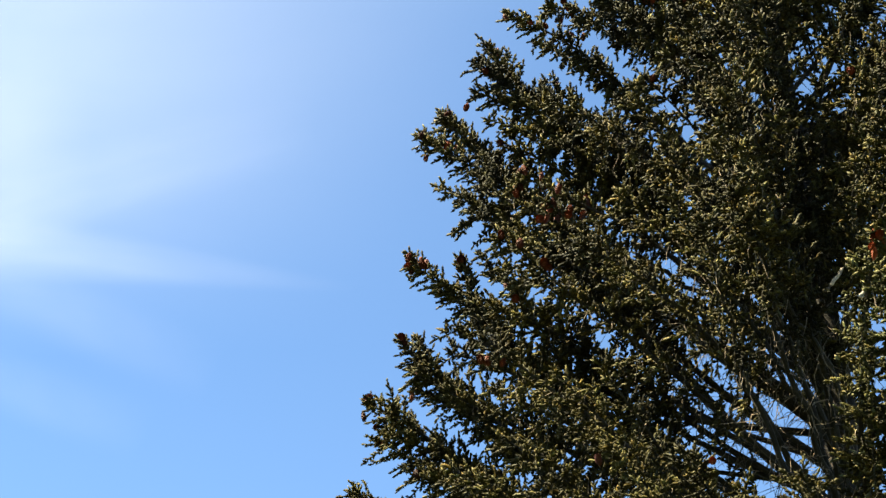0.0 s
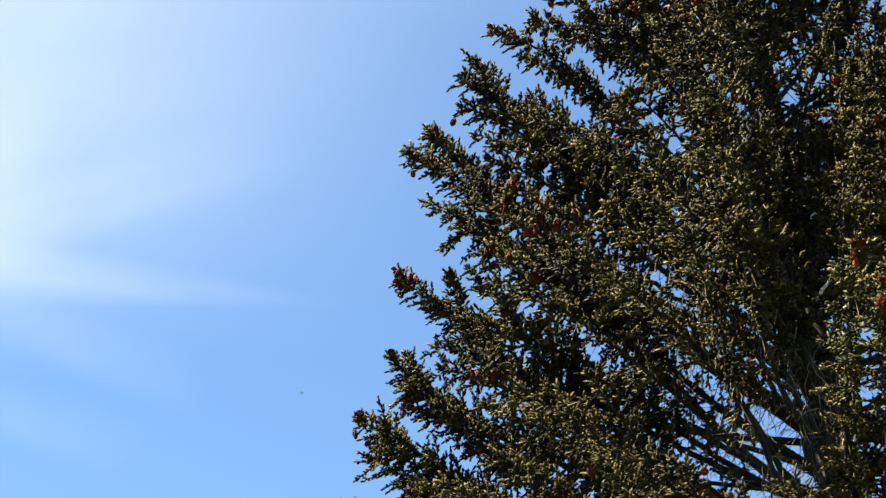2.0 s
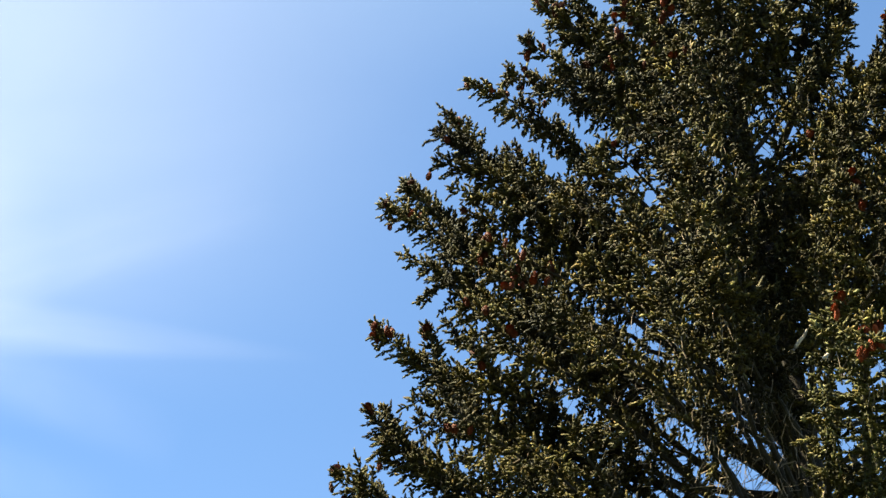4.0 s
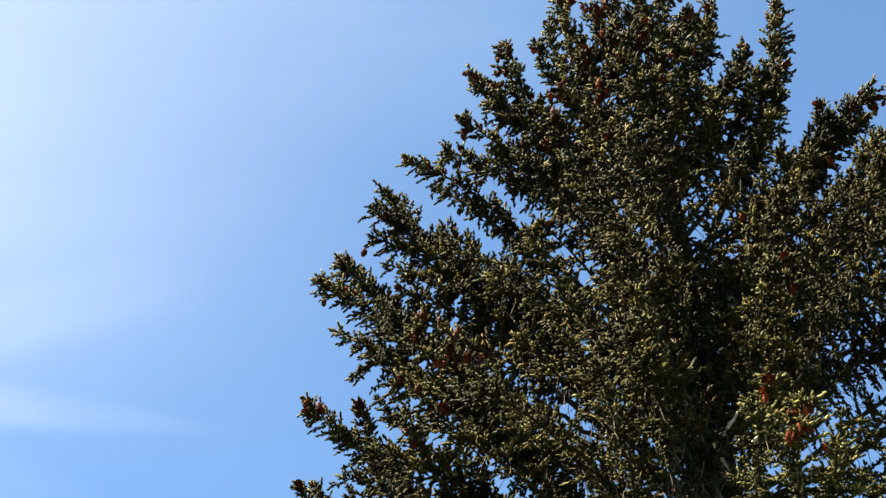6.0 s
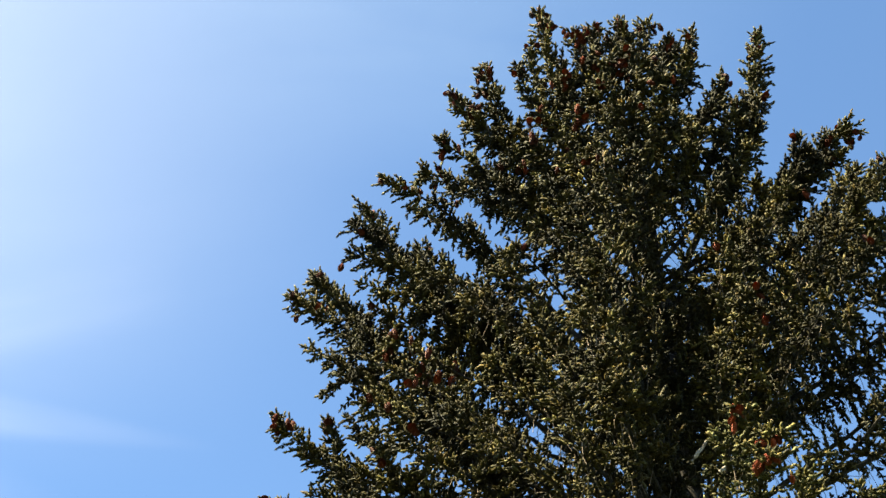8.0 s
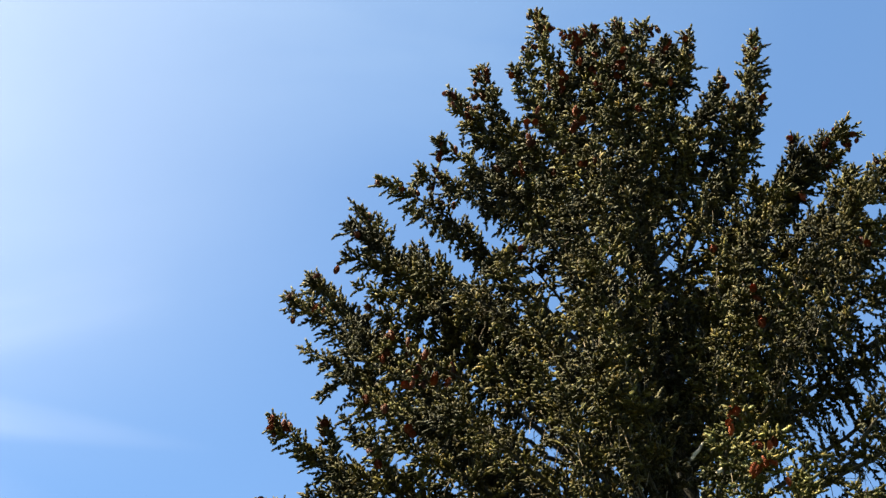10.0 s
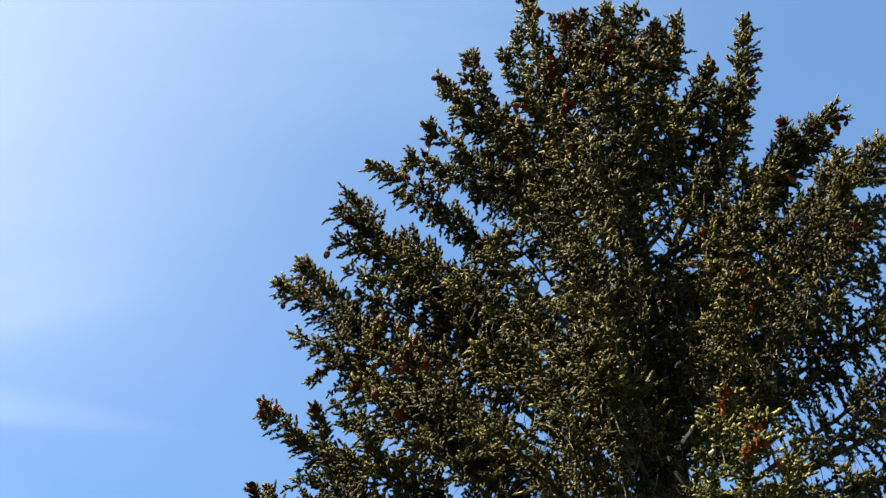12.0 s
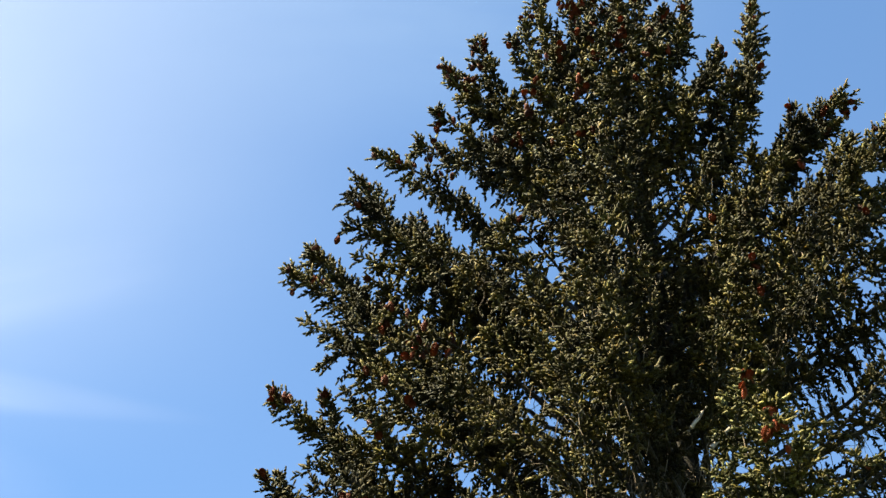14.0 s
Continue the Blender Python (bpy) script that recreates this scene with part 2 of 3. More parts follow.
def limb(z0, bearing, reach, rise, up, width, cones, fullness, sway="", leaf=NEEDLES, naked=0.0):
    """One limb: it leaves the trunk at z0 towards bearing (degrees), its tip is reach away and rise higher, and turns up at the end
    (up: 0 to 1); width: the length of its side twigs in metres; cones: how many it bears; fullness: how densely it is clad;
    naked: the share of it next to the trunk that stays bare (0: by its length)."""
    rng = np.random.default_rng(int(z0 * 100) * 4001 + int(bearing * 10 + 4000))
    b = radians(bearing)
    h = np.array([math.cos(b), math.sin(b), 0.0])
    z = np.array([0, 0, 1.0])
    tip = h * reach + z * rise
    span = float(np.linalg.norm(tip))
    start = unit(h + z * (0.70 * rise / max(reach, 0.3)))
    end = unit(h * (1 - up) * 1.3 + z * up)
    p1, p2 = start * 0.36 * span, tip - end * (0.34 + 0.3 * max(0, up - 0.6)) * span
    if up > 0.9:
        p1, p2 = h * reach * 0.80 + z * rise * 0.04, h * reach * 0.95 + z * rise * 0.45
    s = np.linspace(0, 1, 26)[:, None]
    line = 3 * s * (1 - s) ** 2 * p1 + 3 * s * s * (1 - s) * p2 + s ** 3 * tip
    wob = np.cumsum(rng.normal(size=line.shape) * (0.024 if naked > 0 else 0.010), axis=0) * np.sin(np.pi * s)
    line = line + wob
    r0 = 0.007 + 0.0065 * span
    radii = (r0 * (1 - s[:, 0]) ** 0.8 + 0.004)
    wv, wt_ = tubes(line[None], radii[None], 7)

    # whorls of side twigs along the outer part
    inner = naked if naked > 0 else 0.36 if reach > 2.4 else 0.26 if reach > 1.4 else 0.10
    upright = up > 0.9
    clad = span * (1 - inner)
    whorls = max(4, int(clad / 0.105))
    count = max(14, int(clad * 25 * fullness ** 0.75) + 8)
    whorl = np.sort(np.floor(whorls * rng.random(count) ** 0.85).astype(int))
    at = np.clip(inner + (1 - inner) * (whorl + 0.5 + rng.normal(0, 0.16, count)) / whorls, inner, 0.985)
    idx = at * 25
    lo = np.minimum(idx.astype(int), 24)
    fr = (idx - lo)[:, None]
    foot = line[lo] * (1 - fr) + line[lo + 1] * fr
    tang = unit(line[lo + 1] - line[lo])
    side = unit(np.cross(tang, z + 0.001))
    above = np.cross(side, tang)
    lot = rng.random(count)
    flat = np.where(rng.random(count) < 0.5, 0.0, np.pi) + rng.normal(0, 0.45, count)
    ang = np.where(lot < 0.52, flat, np.where(lot < 0.76, -np.pi / 2 + rng.normal(0, 0.5, count), np.pi / 2 + rng.normal(0, 0.5, count)))
    if upright:
        ang = rng.random(count) * 2 * np.pi
    out = side * np.cos(ang)[:, None] + above * np.sin(ang)[:, None]
    upward, below = np.sin(ang) > 0.5, np.sin(ang) < -0.5
    vigour = rng.uniform(0.75, 1.2, whorls)[whorl] * rng.uniform(0.65, 1.15, count)
    shape = 1.15 - 0.65 * at ** 1.5 if upright else 1.12 - 0.42 * at ** 4
    length = np.maximum(width * shape * vigour * np.where(upward & (not upright), 0.7, 1.0), 0.07)
    ahead = rng.uniform(0.35, 0.85, whorls)[whorl] + rng.normal(0, 0.12, count) + 0.2 * at ** 6
    way = unit(out * 0.9 + tang * ahead[:, None])
    droop = np.where(upward | upright, -0.15, rng.uniform(0.05, 0.45, count)) * (1 - 0.5 * at)
    u = np.linspace(0, 1, 4)[None, :, None]
    hang = below & (rng.random(count) < (0.80 if up < 0.45 else 0.25)) & (at < 0.88)
    length = np.where(hang, length * rng.uniform(0.9, 1.35, count), length)
    bare = (rng.random(count) < np.clip(0.55 - at, 0.02, 0.22)) & ~hang
    length = np.where(bare, length * 0.6, length)
    straight = foot[:, None] + way[:, None] * (length[:, None, None] * u) - z * (droop * length)[:, None, None] * u ** 1.8
    hanging = foot[:, None] + way[:, None] * (length[:, None, None] * 0.45 * (1 - (1 - u) ** 2)) - z * (0.95 * length)[:, None, None] * u ** 1.5
    twig = np.where(hang[:, None, None], hanging, straight)
    clad_v, clad_t = tubes(twig[~bare], (np.array((0.006, 0.0055, 0.0045, 0.003))[None]).repeat((~bare).sum(), 0), 3)
    tv, tt = tubes(twig[bare], np.linspace(0.0055, 0.002, 4)[None].repeat(bare.sum(), 0), 3)
    # dry twigs near the trunk
    dry = int(span * 8)
    f0 = line[rng.integers(1, 14, dry)]
    dw = unit(rng.normal(size=(dry, 3)) + h * 0.6 - z * 0.4)
    dl = rng.uniform(0.10, 0.36, dry)
    dtw = f0[:, None] + dw[:, None] * (dl[:, None, None] * u) - z * (0.35 * dl)[:, None, None] * u ** 2
    dtw[:, 1:3] += rng.normal(0, 0.022, (dry, 2, 3))
    # long dry twigs that hang from the outer half of the spreading limbs
    if up < 0.45 and reach > 1.2:
        many = int(span * 3)
        f1 = line[rng.integers(11, 24, many)] + rng.normal(0, 0.05, (many, 3))
        tl = rng.uniform(0.10, 0.28, many)[:, None, None]
        fall = f1[:, None] + unit(rng.normal(size=(many, 3)) - z * 0.4)[:, None] * (0.35 * tl * u) - z * (0.9 * tl) * u ** 1.4
        fall[:, 1:] += rng.normal(0, 0.014, (many, 3, 3))
        dtw = np.concatenate([dtw, fall])
        dry += many
    dv, dt = tubes(dtw, np.linspace(0.0045, 0.0022, 4)[None].repeat(dry, 0), 3)
    wt_ = np.concatenate([wt_, clad_t + len(wv)])
    wv = np.concatenate([wv, clad_v])
    ob = part("limb", mesh_from("limb", wv, wt_, TWIG), tree, axis(z0))
    part("deadwood", mesh_from("deadwood", np.concatenate([tv, dv]), np.concatenate([tt, dt + len(tv)]), DRY), ob, label="bare grey-brown dead twigs")["kind"] = "stuff"

    # finger-like shoots on the twigs: every third clothes the twig itself, the others stand off to both sides in turn
    fine = float(np.interp(z0, (6.3, 8.0, 12.0), (0.80, 0.90, 1.0)))
    per = np.clip((length / (0.0195 * fine)).astype(int), 4, 26)
    per[bare] = 0
    own = np.repeat(np.arange(count), per)
    first = np.cumsum(per) - per
    nth = np.arange(len(own)) - first[own]
    along = 0.06 + 0.94 * (nth + 1) / per[own]
    last = nth == per[own] - 1
    k = along * 3
    a0 = np.minimum(k.astype(int), 2)
    ff = (k - a0)[:, None]
    pos = twig[own, a0] * (1 - ff) + twig[own, a0 + 1] * ff
    tw = unit(twig[own, a0 + 1] - twig[own, a0])
    flank = unit(np.cross(tw, unit(z + rng.normal(0, 0.35, (count, 3)))[own]))
    sign = np.where(nth % 2 == 0, 1.0, -1.0)
    off = flank * sign[:, None] * rng.uniform(0.7, 1.25, len(own))[:, None] + z * rng.normal(0.22, 0.38, len(own))[:, None]
    shoot_way = unit(tw * rng.uniform(0.45, 1.0, len(own))[:, None] + off)
    axial = (nth % 3 == 0) | last
    shoot_way = np.where(axial[:, None], unit(tw + 0.22 * rng.normal(size=tw.shape)), shoot_way)
    size = np.where(axial, rng.uniform(0.055, 0.080, len(own)), rng.uniform(0.042, 0.090, len(own)) * (1.1 - 0.35 * along))
    # shoots straight from the limb hide its outer part
    direct = int(clad * 34 * fullness ** 0.5)
    da = inner + (1 - inner) * rng.random(direct) ** 0.7
    dk = np.minimum((da * 25).astype(int), 24)
    dt_ = unit(line[dk + 1] - line[dk])
    pos = np.concatenate([pos, line[dk] + (line[dk + 1] - line[dk]) * rng.random((direct, 1))])
    shoot_way = np.concatenate([shoot_way, unit(dt_ * 0.5 + unit(np.cross(dt_, rng.normal(size=dt_.shape))) * 0.9)])
    size = np.concatenate([size, rng.uniform(0.05, 0.10, direct)])
    # the limb's end: a leader in a spreading crown of shoots
    lead_way = unit(tang[-1] + 0.75 * rng.normal(size=(7, 3)))
    lead_way[0] = tang[-1]
    pos = np.concatenate([pos, np.array([line[-1]] * 7)])
    shoot_way = np.concatenate([shoot_way, lead_way])
    size = np.concatenate([size, [0.11, 0.095, 0.095, 0.09, 0.09, 0.08, 0.08]])
    sv, st = shoots(pos, shoot_way, size * fine, rng.uniform(0.80, 1.12, len(pos)) * fine, rng)
    part("foliage", mesh_from("foliage", sv, st, leaf, True), ob)["kind"] = "stuff"

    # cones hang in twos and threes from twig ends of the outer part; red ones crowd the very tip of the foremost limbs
    red = leaf is SUNLIT_NEEDLES
    order = np.argsort(-at + rng.random(count) * 0.30)
    spots = [twig[i, 3 - j % 2] + rng.normal(0, 0.018, 3) - z * 0.012 for i in order for j in range(int(rng.integers(1, 4)))]
    if red:
        spots = [line[-1] + rng.normal(0, 0.032, 3) - z * 0.012 * j for j in range(cones)]
    for spot in spots[:cones]:
        c = part("cone", RED_CONES[int(rng.integers(0, 2))] if red else CONES[int(rng.integers(0, 3))], ob, spot)
        c.rotation_euler = (rng.normal(0, 0.4), rng.normal(0, 0.4), rng.random() * 6.28)
        if red:
            c.scale = (0.80, 0.80, 0.90)
    if sway:
        SWAYING.setdefault(sway, []).append((ob, axis(z0)))
    return ob


build_trunk()

# limbs that fan out towards the open side, bare next to the trunk
limb(7.04, -112.9, 3.37, 1.51, 0.25, 0.22, 0, 1.00, naked=0.56)
limb(8.09, -103.0, 2.26, 2.14, 0.25, 0.18, 0, 0.90)
limb(7.74, -118.3, 3.07, 1.38, 0.25, 0.22, 0, 1.00, naked=0.56)
limb(11.69, -8.6, 2.01, 1.93, 0.55, 0.19, 2, 1.70)
limb(7.60, -107.5, 3.20, 1.44, 0.25, 0.20, 0, 1.20, naked=0.56)
limb(9.02, -111.1, 2.68, 1.20, 0.25, 0.20, 0, 1.20)
limb(11.00, -10.3, 1.95, 2.78, 0.50, 0.20, 5, 1.70)
limb(12.85, -21.6, 1.09, 1.49, 0.85, 0.17, 2, 1.50)
limb(14.42, -36.1, 0.51, 1.01, 0.85, 0.17, 4, 1.60)
limb(13.16, -32.8, 0.92, 1.17, 0.80, 0.16, 0, 1.50)
limb(9.05, -173.8, 2.80, 2.62, 0.35, 0.17, 1, 1.60, naked=0.50)
limb(9.24, 178.3, 3.40, 3.19, 0.65, 0.18, 2, 2.00)
limb(7.80, -175.0, 3.43, 3.39, 0.35, 0.15, 0, 1.60)
limb(15.83, 0.0, 0.08, 0.22, 0.95, 0.16, 4, 1.60)
limb(10.25, -80.2, 1.83, 0.82, 0.25, 0.22, 1, 1.10)
limb(9.16, -82.8, 2.22, 1.00, 0.25, 0.24, 2, 1.10)
limb(8.51, -90.4, 2.40, 1.08, 0.25, 0.22, 0, 1.00, naked=0.58)
limb(10.69, -67.4, 1.73, 0.78, 0.25, 0.22, 1, 1.10)
limb(8.00, -108.4, 3.06, 1.37, 0.25, 0.22, 0, 1.20, naked=0.56)
limb(7.44, -109.4, 3.18, 1.43, 0.25, 0.24, 0, 1.20, naked=0.56)
limb(10.62, 175.2, 2.38, 2.23, 0.55, 0.20, 1, 1.70)
limb(8.64, 177.9, 2.69, 3.17, 0.55, 0.20, 2, 1.70, naked=0.54)
limb(8.96, -169.8, 2.27, 2.90, 0.40, 0.20, 0, 1.50)
limb(7.29, 180.0, 3.05, 3.31, 0.60, 0.16, 0, 1.50)
# the western outline, from the crown down
limb(13.38, -159.9, 1.02, 2.51, 0.95, 0.22, 18, 2.41)
limb(13.33, -164.5, 1.12, 2.08, 0.95, 0.15, 6, 1.95)
limb(13.23, -172.9, 1.61, 1.91, 0.90, 0.17, 9, 2.41)
limb(13.61, -154.5, 1.40, 1.10, 0.95, 0.14, 5, 2.41)
limb(13.07, -177.0, 1.94, 1.72, 0.70, 0.22, 12, 2.41, sway='horn')
limb(12.46, -173.4, 1.75, 2.07, 0.55, 0.19, 6, 1.69)
limb(11.79, -166.7, 2.17, 1.93, 0.45, 0.18, 7, 2.41)
limb(12.48, 174.9, 2.26, 1.46, 0.35, 0.24, 8, 2.41)
limb(12.05, 166.0, 2.06, 1.93, 0.45, 0.19, 2, 1.82)
limb(10.69, -173.6, 2.71, 2.67, 0.35, 0.20, 6, 2.41, sway='arch')
limb(10.35, 177.6, 2.41, 2.96, 0.45, 0.14, 0, 1.69)
limb(10.76, 180.0, 2.92, 2.46, 0.75, 0.28, 3, 2.41, sway='fan')
limb(9.38, -174.4, 3.06, 3.32, 0.50, 0.26, 1, 2.21, sway='fan')
limb(9.72, -176.2, 3.05, 2.71, 0.40, 0.26, 1, 2.08, sway='fan')
limb(9.62, -170.2, 2.93, 2.18, 0.35, 0.18, 0, 1.69)
limb(7.77, -176.8, 3.63, 4.11, 0.45, 0.23, 7, 2.41)
limb(8.58, 180.0, 3.40, 3.68, 0.60, 0.24, 4, 2.41)
limb(8.18, -171.0, 3.21, 2.70, 0.40, 0.20, 1, 1.95)
limb(6.71, -175.3, 3.67, 3.62, 0.55, 0.23, 8, 2.41)
limb(8.59, -171.0, 3.20, 1.59, 0.95, 0.12, 3, 2.41)
limb(6.50, -176.5, 3.32, 3.60, 0.60, 0.29, 0, 2.21)
limb(7.15, -164.1, 2.92, 2.74, 0.75, 0.15, 2, 1.95)
limb(6.58, -172.3, 3.74, 2.78, 0.60, 0.22, 2, 2.41)
limb(6.59, -173.6, 3.59, 2.84, 0.70, 0.15, 0, 1.95)
limb(5.91, -170.5, 3.63, 3.05, 0.40, 0.21, 3, 2.08)
limb(5.35, -177.2, 4.03, 3.58, 0.40, 0.21, 2, 2.41)
limb(5.46, -174.1, 3.86, 3.05, 0.35, 0.24, 1, 2.21)
limb(5.93, -172.1, 3.66, 2.18, 0.30, 0.24, 1, 2.08)
limb(4.14, -175.8, 4.13, 3.87, 0.30, 0.24, 1, 2.08)
# the eastern outline
limb(13.75, -15.3, 0.76, 1.92, 0.90, 0.21, 8, 2.41)
limb(13.77, -11.4, 1.01, 1.13, 0.80, 0.18, 5, 2.41)
limb(11.84, -3.9, 1.47, 3.89, 0.90, 0.24, 12, 2.86, sway='spire')
limb(12.36, -10.8, 1.33, 2.25, 0.90, 0.22, 3, 2.08)
limb(11.97, -8.0, 2.15, 2.07, 0.50, 0.24, 9, 2.41)
limb(12.14, -14.0, 1.65, 1.67, 0.90, 0.19, 3, 2.08)
limb(11.59, -19.6, 2.09, 1.48, 0.70, 0.24, 2, 2.41)
limb(11.32, -6.3, 1.81, 2.31, 0.55, 0.24, 3, 1.95)
# the crown
limb(14.20, -143.7, 0.76, 1.22, 0.95, 0.22, 12, 1.85)
limb(15.23, -162.9, 0.34, 0.68, 1.00, 0.22, 12, 1.85)
limb(15.60, 180.0, 0.02, 0.52, 1.00, 0.20, 8, 1.85)
limb(15.58, 17.0, 0.34, 0.62, 0.95, 0.20, 9, 1.85)
limb(15.14, 33.5, 0.72, 1.01, 0.90, 0.25, 4, 1.85)
limb(11.76, -0.0, 2.69, 2.15, 0.60, 0.32, 3, 1.85)
limb(11.02, -22.7, 2.33, 1.63, 0.50, 0.36, 1, 1.85)
limb(11.27, 1.8, 3.21, 2.25, 0.50, 0.34, 3, 1.85)
limb(10.12, -3.5, 3.28, 2.03, 0.40, 0.36, 2, 1.85)
limb(9.21, 0.0, 3.48, 1.92, 0.40, 0.38, 2, 1.85)
# the front, full of cones above
limb(13.99, -110.5, 0.75, 0.67, 0.60, 0.22, 12, 0.85, sway='crown')
limb(12.21, -121.7, 1.53, 1.07, 0.50, 0.23, 9, 0.85, sway='front')
limb(11.78, -147.9, 1.69, 1.18, 0.35, 0.23, 6, 0.85)
limb(12.55, -140.3, 1.41, 1.13, 0.50, 0.23, 6, 0.85)
limb(13.27, -83.5, 0.81, 0.64, 0.50, 0.27, 2, 0.85)
limb(11.36, -111.8, 1.83, 1.01, 0.20, 0.26, 3, 0.85)
limb(12.92, -55.0, 0.85, 0.68, 0.40, 0.26, 0, 0.85)
limb(11.54, -67.1, 1.30, 0.78, 0.30, 0.24, 0, 0.85, sway='flank')
limb(10.46, -118.1, 2.15, 1.08, 0.10, 0.27, 0, 0.85)
limb(10.14, -132.5, 2.17, 1.09, 0.20, 0.27, 1, 0.85)
limb(9.67, -109.2, 2.44, 0.97, 0.05, 0.27, 0, 0.85)
limb(11.44, -43.3, 1.60, 0.96, 0.40, 0.26, 1, 0.85)
limb(10.67, -43.8, 2.02, 1.01, 0.40, 0.27, 0, 0.85)
limb(9.86, -49.6, 2.36, 1.18, 0.30, 0.29, 1, 0.85)
limb(10.17, -78.6, 1.63, 0.82, 0.30, 0.23, 0, 0.85)
limb(9.25, -77.8, 2.05, 0.92, 0.30, 0.26, 2, 0.85)
limb(9.24, -65.3, 2.31, 0.92, 0.20, 0.29, 0, 0.85)
limb(8.52, -111.8, 2.91, 1.02, 0.10, 0.29, 0, 0.85)
limb(8.79, -121.8, 2.71, 1.08, 0.10, 0.27, 0, 0.85)
limb(9.72, -143.2, 2.34, 1.17, 0.20, 0.26, 0, 0.85)
limb(10.31, -160.5, 2.40, 1.44, 0.30, 0.36, 0, 0.85)
limb(9.01, -153.2, 2.88, 1.44, 0.35, 0.23, 16, 0.85, naked=0.58)
limb(8.49, -141.3, 3.04, 1.22, 0.20, 0.27, 9, 0.85, naked=0.50)
limb(8.38, -129.3, 2.84, 1.14, 0.20, 0.29, 0, 0.85, naked=0.46)
limb(7.83, -142.4, 3.28, 1.31, 0.30, 0.27, 4, 0.85)
limb(7.66, -130.4, 3.28, 1.15, 0.20, 0.27, 0, 0.85, naked=0.40)
limb(6.62, -95.3, 4.12, 1.03, 0.30, 0.20, 7, 2.00, sway='near', leaf=SUNLIT_NEEDLES)
limb(6.33, -94.2, 4.21, 0.93, 0.30, 0.24, 8, 2.00, sway='near2', leaf=SUNLIT_NEEDLES)
limb(7.16, -85.2, 3.21, 0.80, 0.40, 0.21, 0, 1.00, leaf=SUNLIT_NEEDLES)
limb(6.83, -81.9, 3.43, 0.69, 0.40, 0.27, 1, 1.00, leaf=SUNLIT_NEEDLES)
limb(6.48, -96.6, 3.02, 0.60, 0.40, 0.26, 0, 1.00)
limb(5.96, -104.7, 3.52, 0.42, 0.20, 0.26, 0, 1.00)
limb(5.95, -110.8, 3.53, 0.42, 0.20, 0.26, 0, 1.00)
limb(6.15, -116.1, 3.56, 0.53, 0.20, 0.24, 1, 1.00)
limb(6.24, -123.0, 3.70, 0.55, 0.20, 0.26, 1, 1.00)
limb(6.65, -125.3, 3.55, 0.89, 0.30, 0.26, 0, 1.00)
limb(6.71, -130.9, 3.57, 0.89, 0.30, 0.24, 0, 1.00)
limb(7.13, -145.1, 3.49, 1.22, 0.30, 0.26, 3, 1.00)
limb(6.32, -134.7, 3.80, 0.76, 0.20, 0.27, 0, 1.00)
limb(6.07, -142.1, 3.91, 0.98, 0.20, 0.26, 0, 1.00)
limb(5.93, -128.3, 3.95, 0.59, 0.20, 0.26, 0, 1.00)
limb(5.89, -118.0, 3.85, 0.38, 0.10, 0.26, 0, 1.00)
limb(7.51, -169.5, 3.29, 1.65, 0.30, 0.30, 0, 1.00)
limb(7.17, -157.0, 3.07, 1.23, 0.20, 0.26, 0, 1.00)
limb(9.13, -167.1, 3.13, 1.41, 0.10, 0.30, 0, 1.20, naked=0.42)
limb(8.83, -160.3, 2.96, 1.18, 0.10, 0.32, 1, 1.20)
limb(8.26, -154.6, 3.03, 1.21, 0.20, 0.24, 1, 1.20)
limb(7.88, -170.5, 3.04, 1.82, 0.30, 0.28, 0, 1.20)
limb(8.02, -163.4, 3.14, 1.41, 0.20, 0.30, 0, 1.20)
limb(14.60, -87.0, 0.40, 0.56, 0.90, 0.20, 3, 0.85)
limb(13.16, -118.0, 1.02, 0.92, 0.60, 0.26, 3, 0.85)
limb(11.95, -109.8, 1.59, 0.96, 0.30, 0.24, 0, 0.85)
limb(11.82, -125.9, 1.60, 0.96, 0.30, 0.24, 2, 0.85)
limb(9.39, -114.3, 2.63, 0.92, 0.10, 0.27, 0, 0.85)
limb(8.63, -110.2, 2.98, 1.04, 0.10, 0.26, 0, 0.85)
limb(10.34, -126.6, 2.12, 1.06, 0.20, 0.27, 0, 0.85)
limb(10.47, -111.3, 2.15, 0.97, 0.10, 0.26, 0, 0.85)
limb(13.32, -11.0, 1.05, 1.05, 0.70, 0.24, 0, 1.20)
limb(12.56, -26.1, 1.14, 1.02, 0.60, 0.22, 0, 1.20)
limb(13.29, -34.0, 0.89, 0.89, 0.70, 0.22, 0, 1.20)
limb(11.71, -44.8, 1.28, 0.89, 0.50, 0.23, 0, 1.20)
limb(14.08, -135.2, 0.71, 0.78, 0.70, 0.22, 4, 1.60)
limb(14.13, -87.2, 0.50, 0.55, 0.70, 0.24, 2, 1.60)
limb(14.33, -39.6, 0.47, 0.52, 0.70, 0.22, 2, 1.60)
limb(12.84, -104.9, 1.03, 0.83, 0.50, 0.26, 0, 1.60)
limb(13.43, -144.5, 1.03, 1.03, 0.70, 0.22, 6, 1.60)
limb(13.45, -51.9, 0.64, 0.57, 0.50, 0.24, 0, 1.60)
limb(12.75, -91.8, 0.80, 0.64, 0.40, 0.26, 0, 1.60)
limb(12.21, -146.6, 1.45, 1.16, 0.40, 0.21, 4, 1.60)
limb(11.73, -156.0, 1.72, 1.20, 0.40, 0.21, 0, 1.60)
limb(13.04, -31.7, 0.57, 0.40, 0.40, 0.26, 0, 1.60)
limb(11.05, -125.8, 1.85, 1.02, 0.30, 0.23, 0, 1.60)
